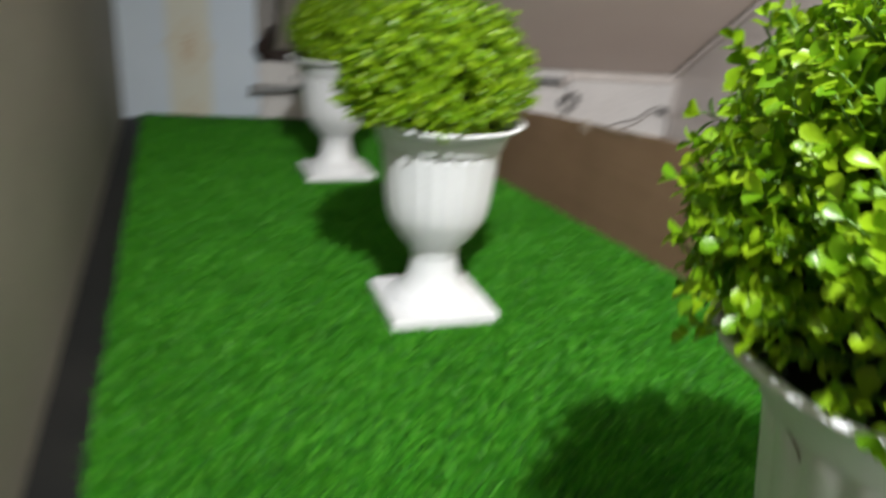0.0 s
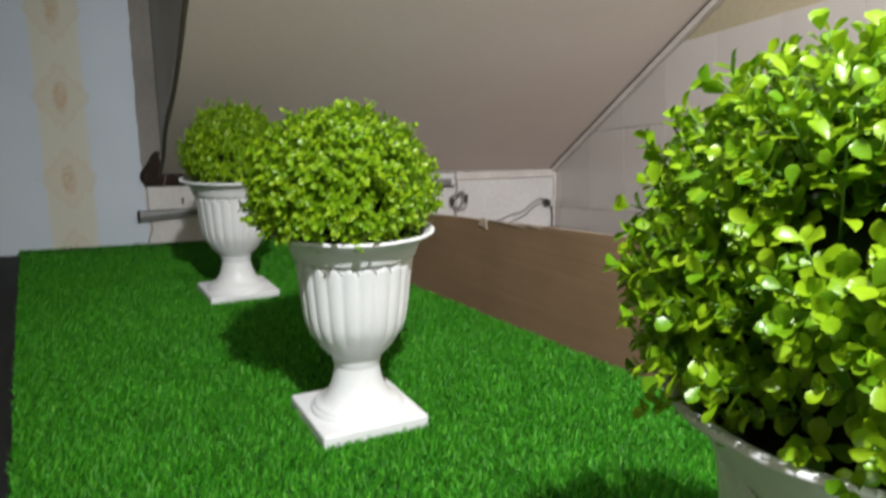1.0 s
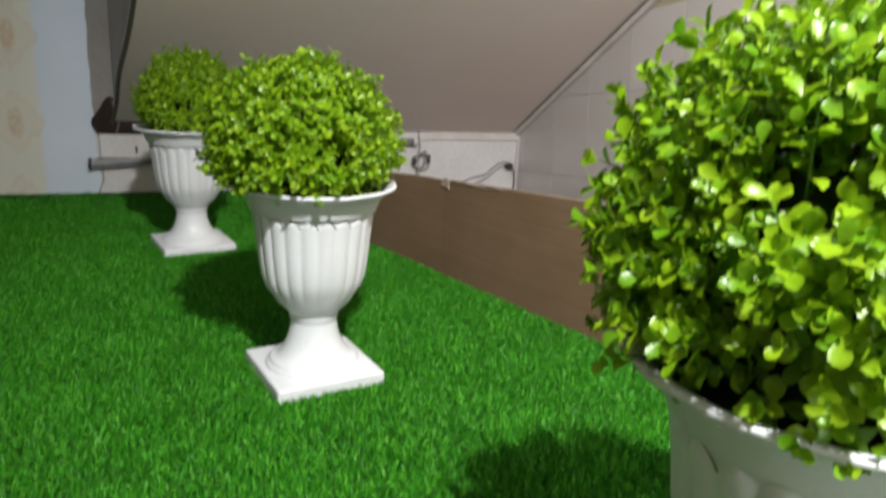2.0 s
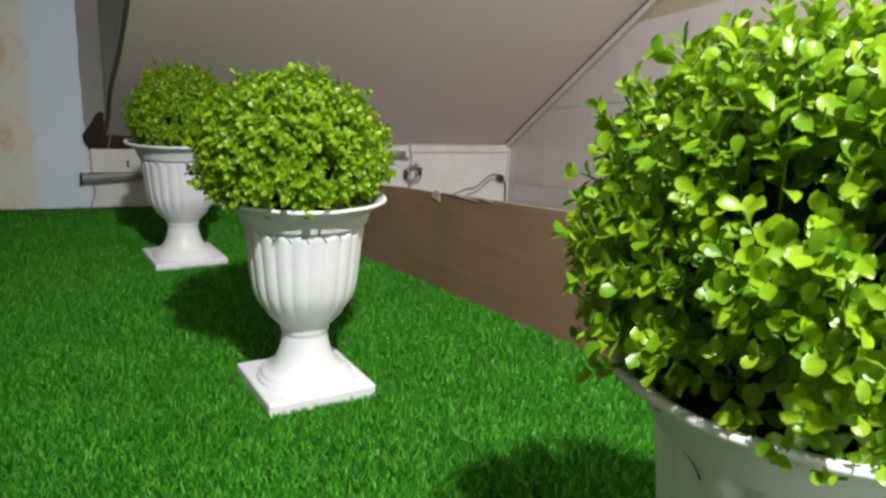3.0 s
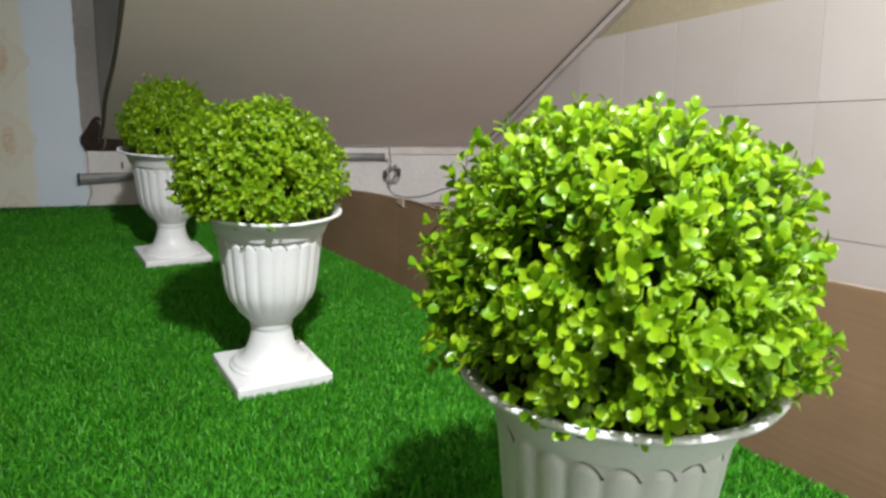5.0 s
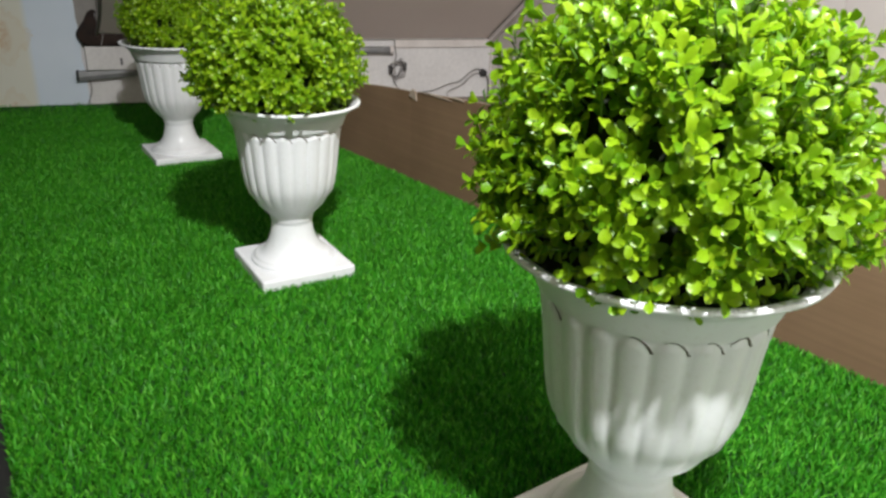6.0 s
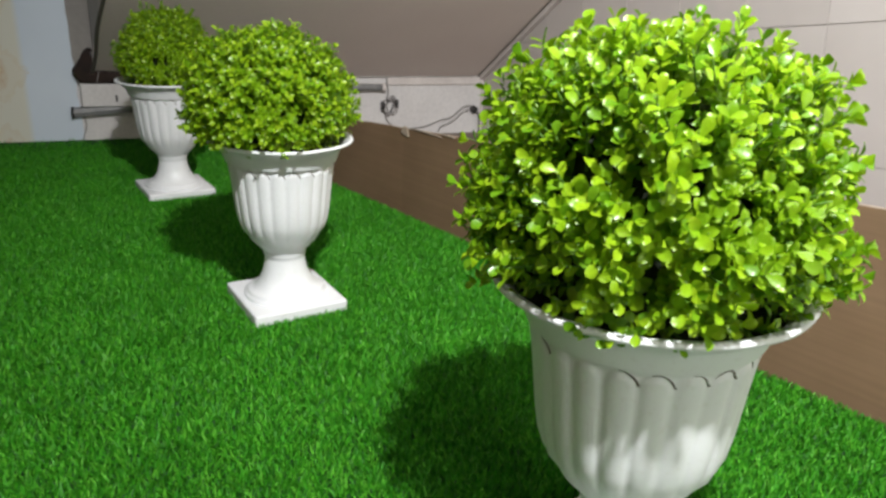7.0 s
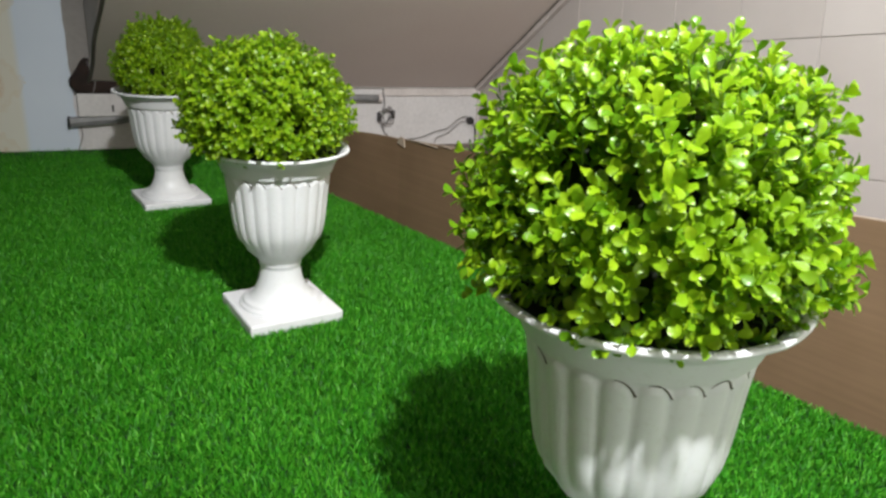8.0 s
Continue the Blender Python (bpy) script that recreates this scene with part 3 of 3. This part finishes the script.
def build_topiary(seed, count=1250, singles=300):
    rng = random.Random(seed)
    ball = thing("topiary_ball", "yellow-green artificial boxwood ball sitting in the urn", "topiary", "boxwood balls")
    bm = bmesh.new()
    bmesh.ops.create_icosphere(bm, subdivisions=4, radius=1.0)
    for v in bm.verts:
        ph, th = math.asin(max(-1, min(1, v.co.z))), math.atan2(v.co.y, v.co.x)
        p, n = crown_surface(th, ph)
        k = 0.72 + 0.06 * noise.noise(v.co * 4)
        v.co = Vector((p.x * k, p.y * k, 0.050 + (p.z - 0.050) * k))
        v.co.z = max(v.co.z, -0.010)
    part("core", bm, CORE, ball, "near-black inner ball, shade between the leaves", True)
    flat = [(np.array([v.co for v in me.vertices]), [tuple(f.vertices) for f in me.polygons]) for me in LEAVES]
    st = bmesh.new()
    tube([Vector((0, 0, f)) for f in (-0.1, 0.2, 0.6, 1.0)], 0.026, 4, st, 0.6)
    twig = mesh_of("twig", st, STEM, True)
    twig_flat = (np.array([v.co for v in twig.vertices]), [tuple(f.vertices) for f in twig.polygons])
    spots = []
    golden = math.pi * (3 - math.sqrt(5))
    off = Vector((seed * 1.7, seed * 0.3, 0))
    for i in range(count):
        s = 1 - 1.50 * (i + 0.5) / count
        th = golden * i + rng.uniform(-0.12, 0.12)
        ph = math.asin(max(-1, min(1, s + rng.uniform(-0.03, 0.03))))
        p, n = crown_surface(th, ph)
        if p.z < 0.003:
            continue
        clump = noise.noise(p * 24 + off)
        if clump < -0.42 and rng.random() < 0.75:
            continue
        way = (0.6 * n + 0.7 * (p - Vector((0, 0, 0.012))).normalized() + Vector((0, 0, 0.06 if p.z > 0.03 else 0.14)) + Vector([rng.gauss(0, 0.24) for _ in range(3)])).normalized()
        if p.z < 0.03 and way.z < 0.04:
            continue
        k = rng.randrange(len(SPRIGS))
        sink = SPRIGS[k][2] * 0.95 - 0.004 - 0.022 * clump + rng.uniform(-0.007, 0.009)
        if p.z < 0.025:
            sink = max(sink, 0.016) + 0.005
        if n.z > 0.35 and rng.random() < 0.13:
            sink -= rng.uniform(0.004, 0.013)
        m = Matrix.Translation(p - way * sink) @ (way.to_track_quat("Z", "Y") @ Quaternion((0, 0, 1), rng.uniform(0, 6.3))).to_matrix().to_4x4() @ Matrix.Scale(rng.uniform(0.9, 1.15), 4)
        spots.append((m, k, p))
    # the foremost leaves are parts of their own
    spots.sort(key=lambda e: e[2].y - 0.25 * e[2].z)
    rest, twigs, made = [], [], 0
    for m, k, _ in spots:
        for which, lm in SPRIGS[k][0]:
            if made < singles:
                leaf = new("leaf", LEAVES[which])
                leaf.parent, leaf.matrix_local = ball, m @ lm
                made += 1
            else:
                rest.append((*flat[which], m @ lm))
        twigs.append((*twig_flat, m @ Matrix.Scale(SPRIGS[k][2], 4)))
    joined("foliage", rest, LEAF, "dense small plastic leaves", ball)
    joined("branching", twigs, STEM, "thin green twigs", ball)
    return ball


first = build_urn()
# the larger urn leans a little on the soft carpet
LEAN = (-1.9, 0.0, 0.0)
TALL = (1.0, 1.0, 0.97)
for i, ((x, y), rot, k) in enumerate(URNS):
    m = pose(x, y, 0, 0, LEAN[i], 0)
    turned = m @ pose(0, 0, 0, 0, 0, rot)
    if i == 0:
        urn = first
        urn.matrix_basis = turned @ Matrix.Scale(k, 4)
        tagged(urn, "larger white fluted plastic urn, upper half in leaf shade")
    else:
        urn = copy_thing(first, turned)
        urn.scale = (k, k, k * TALL[i])
        tagged(urn, "white fluted plastic urn planter on a square foot")
    ball = build_topiary(100 + i)
    # each ball sits a little differently in its urn
    size, tall, dx, dy, turn = ((1.0, 1.02, -0.005, -0.001, 16), (0.92, 0.892, -0.015, 0.002, 8), (0.75, 0.86, 0.004, 0.0, 24))[i]
    ball.matrix_basis = m @ pose(dx, dy, HIGH * k * TALL[i] - 0.007, 0, 0, turn) @ Matrix.Diagonal((size, size, tall, 1))

# ---------------------------------------------------------------- small things at the low wall
duct = thing("cable_duct", "grey plastic cable duct across the low wall", "duct", at=ROOM)
bm = prism([(0.0, -1.226, 0.068), (0.022, -1.226, 0.070), (0.026, -1.226, 0.081), (0.022, -1.226, 0.092), (0.0, -1.226, 0.094)], (0, 0.36, 0.028))
part("channel", bm, GREY_METAL, duct)
part("end_cap", prism([(0.0, -1.229, 0.066), (0.024, -1.229, 0.068), (0.028, -1.229, 0.081), (0.024, -1.229, 0.094), (0.0, -1.229, 0.096)], (0, 0.006, 0.0005)), NEAR_BLACK, duct, "dark duct end")
part("wire", tube(smooth_line([(0.012, -1.200, 0.074), (0.010, -1.197, 0.045), (0.008, -1.205, 0.02), (0.010, -1.215, -0.008)]), 0.0016, 6), GREY_CABLE, duct, "thin wire hanging to the carpet")

shelf = thing("white_box", "small white box with a dark slot on the duct", "box", at=ROOM)
part("body", box((0.001, -1.200, 0.098), (0.030, -0.98, 0.160), 0.003), WHITE_WALL, shelf)
part("slot", box((0.030, -1.116, 0.112), (0.0312, -1.111, 0.130)), BLACK_RUBBER, shelf, "black slot")


def cloth_bundle():
    bag = thing("cloth_bundle", "dark brown crumpled cloth bundle in the corner", "cloth", at=ROOM)
    bm = bmesh.new()
    bmesh.ops.create_icosphere(bm, subdivisions=4, radius=1.0)
    for v in bm.verts:
        p = v.co.copy()
        k = 1 + 0.22 * noise.noise(p * 1.5) + 0.08 * noise.noise(p * 7)
        lean = -0.018 * p.z
        v.co = Vector((0.020 + 0.018 * p.x * k, -1.150 + 0.050 * p.y * k * (1.2 - 0.7 * p.z) + lean, 0.200 + 0.050 * p.z * k))
        v.co.z = max(v.co.z, 0.1605)
    part("folds", bm, DARK_CLOTH, bag, smooth=True)
    part("drawstring", tube(smooth_line([(0.042, -1.165, 0.245), (0.046, -1.150, 0.20), (0.044, -1.157, 0.165)]), 0.0013, 6), GREY_CABLE, bag, "grey string")


cloth_bundle()

pipe = thing("pipe_stub", "short grey pipe end below the sloping ceiling", "pipe", at=ROOM)
part("tube", tube([Vector((0.016, -0.62, 0.143)), Vector((0.016, -0.40, 0.143)), Vector((0.016, -0.352, 0.142))], 0.011, 14), GREY_METAL, pipe, smooth=True)
part("cap", tube([Vector((0.016, -0.356, 0.142)), Vector((0.016, -0.345, 0.142))], 0.0125, 14), TRIM, pipe)


def cable_tangle():
    t = thing("cable_tangle", "dark tangled cables hanging from the ceiling joint", "cable", at=ROOM)
    part("lead", tube(smooth_line([(0.006, -0.337, 0.173), (0.009, -0.336, 0.15), (0.010, -0.332, 0.125), (0.010, -0.338, 0.105)]), 0.0022, 6), GREY_CABLE, t, "grey lead")
    rng = random.Random(4)
    for i in range(4):
        pts = []
        for k in range(11):
            a = 2 * math.pi * k / 10 + rng.uniform(-0.2, 0.2) + i
            r = (0.014 + 0.004 * i) * rng.uniform(0.75, 1.2)
            pts.append((0.010 + 0.003 * i, -0.329 + r * 0.85 * math.cos(a) + rng.uniform(-0.006, 0.006), 0.084 + r * 1.35 * math.sin(a) + rng.uniform(-0.006, 0.006)))
        part("loop", tube(smooth_line(pts, 4), 0.0011 + 0.0003 * (i % 2), 6), BLACK_RUBBER if i == 1 else GREY_CABLE, t)
    part("plug", box((0.006, -0.356, 0.070), (0.022, -0.346, 0.096), 0.002), BLACK_RUBBER, t, "black plug")
    part("plug", box((0.006, -0.308, 0.078), (0.020, -0.300, 0.104), 0.002), BLACK_RUBBER, t, "black plug")


cable_tangle()


def wall_outlet():
    t = thing("wall_outlet", "dark round outlet with loose wires on the low wall", "outlet", at=ROOM)
    part("box", tube([Vector((0.0, -0.033, 0.066)), Vector((0.014, -0.033, 0.066))], 0.012, 16), BLACK_RUBBER, t)
    part("wire", tube(smooth_line([(0.010, -0.036, 0.070), (0.012, -0.052, 0.080), (0.012, -0.075, 0.074), (0.010, -0.115, 0.042), (0.008, -0.150, 0.034), (0.006, -0.205, 0.014), (0.006, -0.27, 0.008), (0.006, -0.312, 0.018), (0.008, -0.335, 0.040), (0.010, -0.342, 0.065)]), 0.0018, 6), GREY_CABLE, t)
    part("wire", tube(smooth_line([(0.010, -0.040, 0.066), (0.014, -0.072, 0.062), (0.012, -0.110, 0.030), (0.010, -0.150, 0.012), (0.008, -0.156, -0.006)]), 0.0014, 6), GREY_CABLE, t)
    part("wire", tube(smooth_line([(0.010, -0.028, 0.066), (0.014, -0.018, 0.050), (0.012, -0.013, 0.02), (0.010, -0.012, -0.008)]), 0.0022, 6), BLACK_RUBBER, t, "black cable")


wall_outlet()

lamp = thing("reflector_lamp", "white lamp with a metal reflector hanging from the ceiling", "lamp")
part("cord", tube([Vector((LAMP.x, LAMP.y, TOP)), LAMP - BEAM * 0.06], 0.004, 8), TRIM, lamp)
part("holder", tube([LAMP - BEAM * 0.10, LAMP - BEAM * 0.045], 0.02, 20), TRIM, lamp)
bm = bmesh.new()
rings = []
for back, r in ((0.055, 0.021), (0.045, 0.036), (0.028, 0.050), (0.008, 0.058), (0.008, 0.060), (0.030, 0.052), (0.047, 0.038), (0.058, 0.023)):
    q = BEAM.to_track_quat("Z", "Y")
    rings.append([bm.verts.new(LAMP - BEAM * back + q @ Vector((r * math.cos(a), r * math.sin(a), 0))) for a in (2 * math.pi * k / 32 for k in range(32))])
for a, b in zip(rings, rings[1:] + rings[:1]):
    for k in range(32):
        bm.faces.new((a[k], a[(k + 1) % 32], b[(k + 1) % 32], b[k]))
part("reflector", bm, GREY_METAL, lamp, "grey metal reflector", smooth=True)


# ---------------------------------------------------------------- tiles, each its own piece
def clipped(points, axis, limit):
    """The outline's part where that coordinate is above the limit."""
    out = []
    for p, q in zip(points, points[1:] + points[:1]):
        if p[axis] >= limit:
            out.append(p)
        if (p[axis] >= limit) != (q[axis] >= limit):
            f = (limit - p[axis]) / (q[axis] - p[axis])
            out.append(tuple(a + (b - a) * f for a, b in zip(p, q)))
    return out


def gable_tiles():
    """Tiles laid out of level: their courses climb towards the viewer."""
    c, s = math.cos(radians(6.6)), math.sin(radians(6.6))
    turn = lambda h, k: (h * c - k * s, h * s + k * c)
    wide, gap = 0.1824, 0.0016
    rows = (-0.75, -0.55, -0.35, -0.15, 0.052, 0.270, 0.447)

    def flat(h0, h1, k0, k1):
        o = [turn(h0, k0), turn(h1, k0), turn(h1, k1), turn(h0, k1)]
        o = clipped(clipped(o, 0, 0.012), 1, -0.011)
        o = [(-a, b) for a, b in o]
        return [(-a, b) for a, b in clipped(o, 0, -(BACK - 0.02))]

    o = flat(-0.2, BACK + 0.5, -1.0, rows[-1] - 0.001)
    part("grout", prism([(a, -0.0015, b) for a, b in o], (0, 0.0014, 0)), GROUT, GABLE, "grey joints between tiles")
    h = 0.240 - 3 * wide
    while h < BACK + 0.4:
        for k0, k1 in zip(rows, rows[1:]):
            o = flat(h + gap / 2, h + wide - gap / 2, k0 + gap / 2, k1 - gap / 2)
            if len(o) > 2:
                a = sum(p[0] for p in o) / len(o)
                b = sum(p[1] for p in o) / len(o)
                ob = part("tile", prism([(p - a, 0, q - b) for p, q in o], (0, 0.0016, 0)), TILE, GABLE)
                ob.location = (a, -0.0032, b)
        h += wide


gable_tiles()
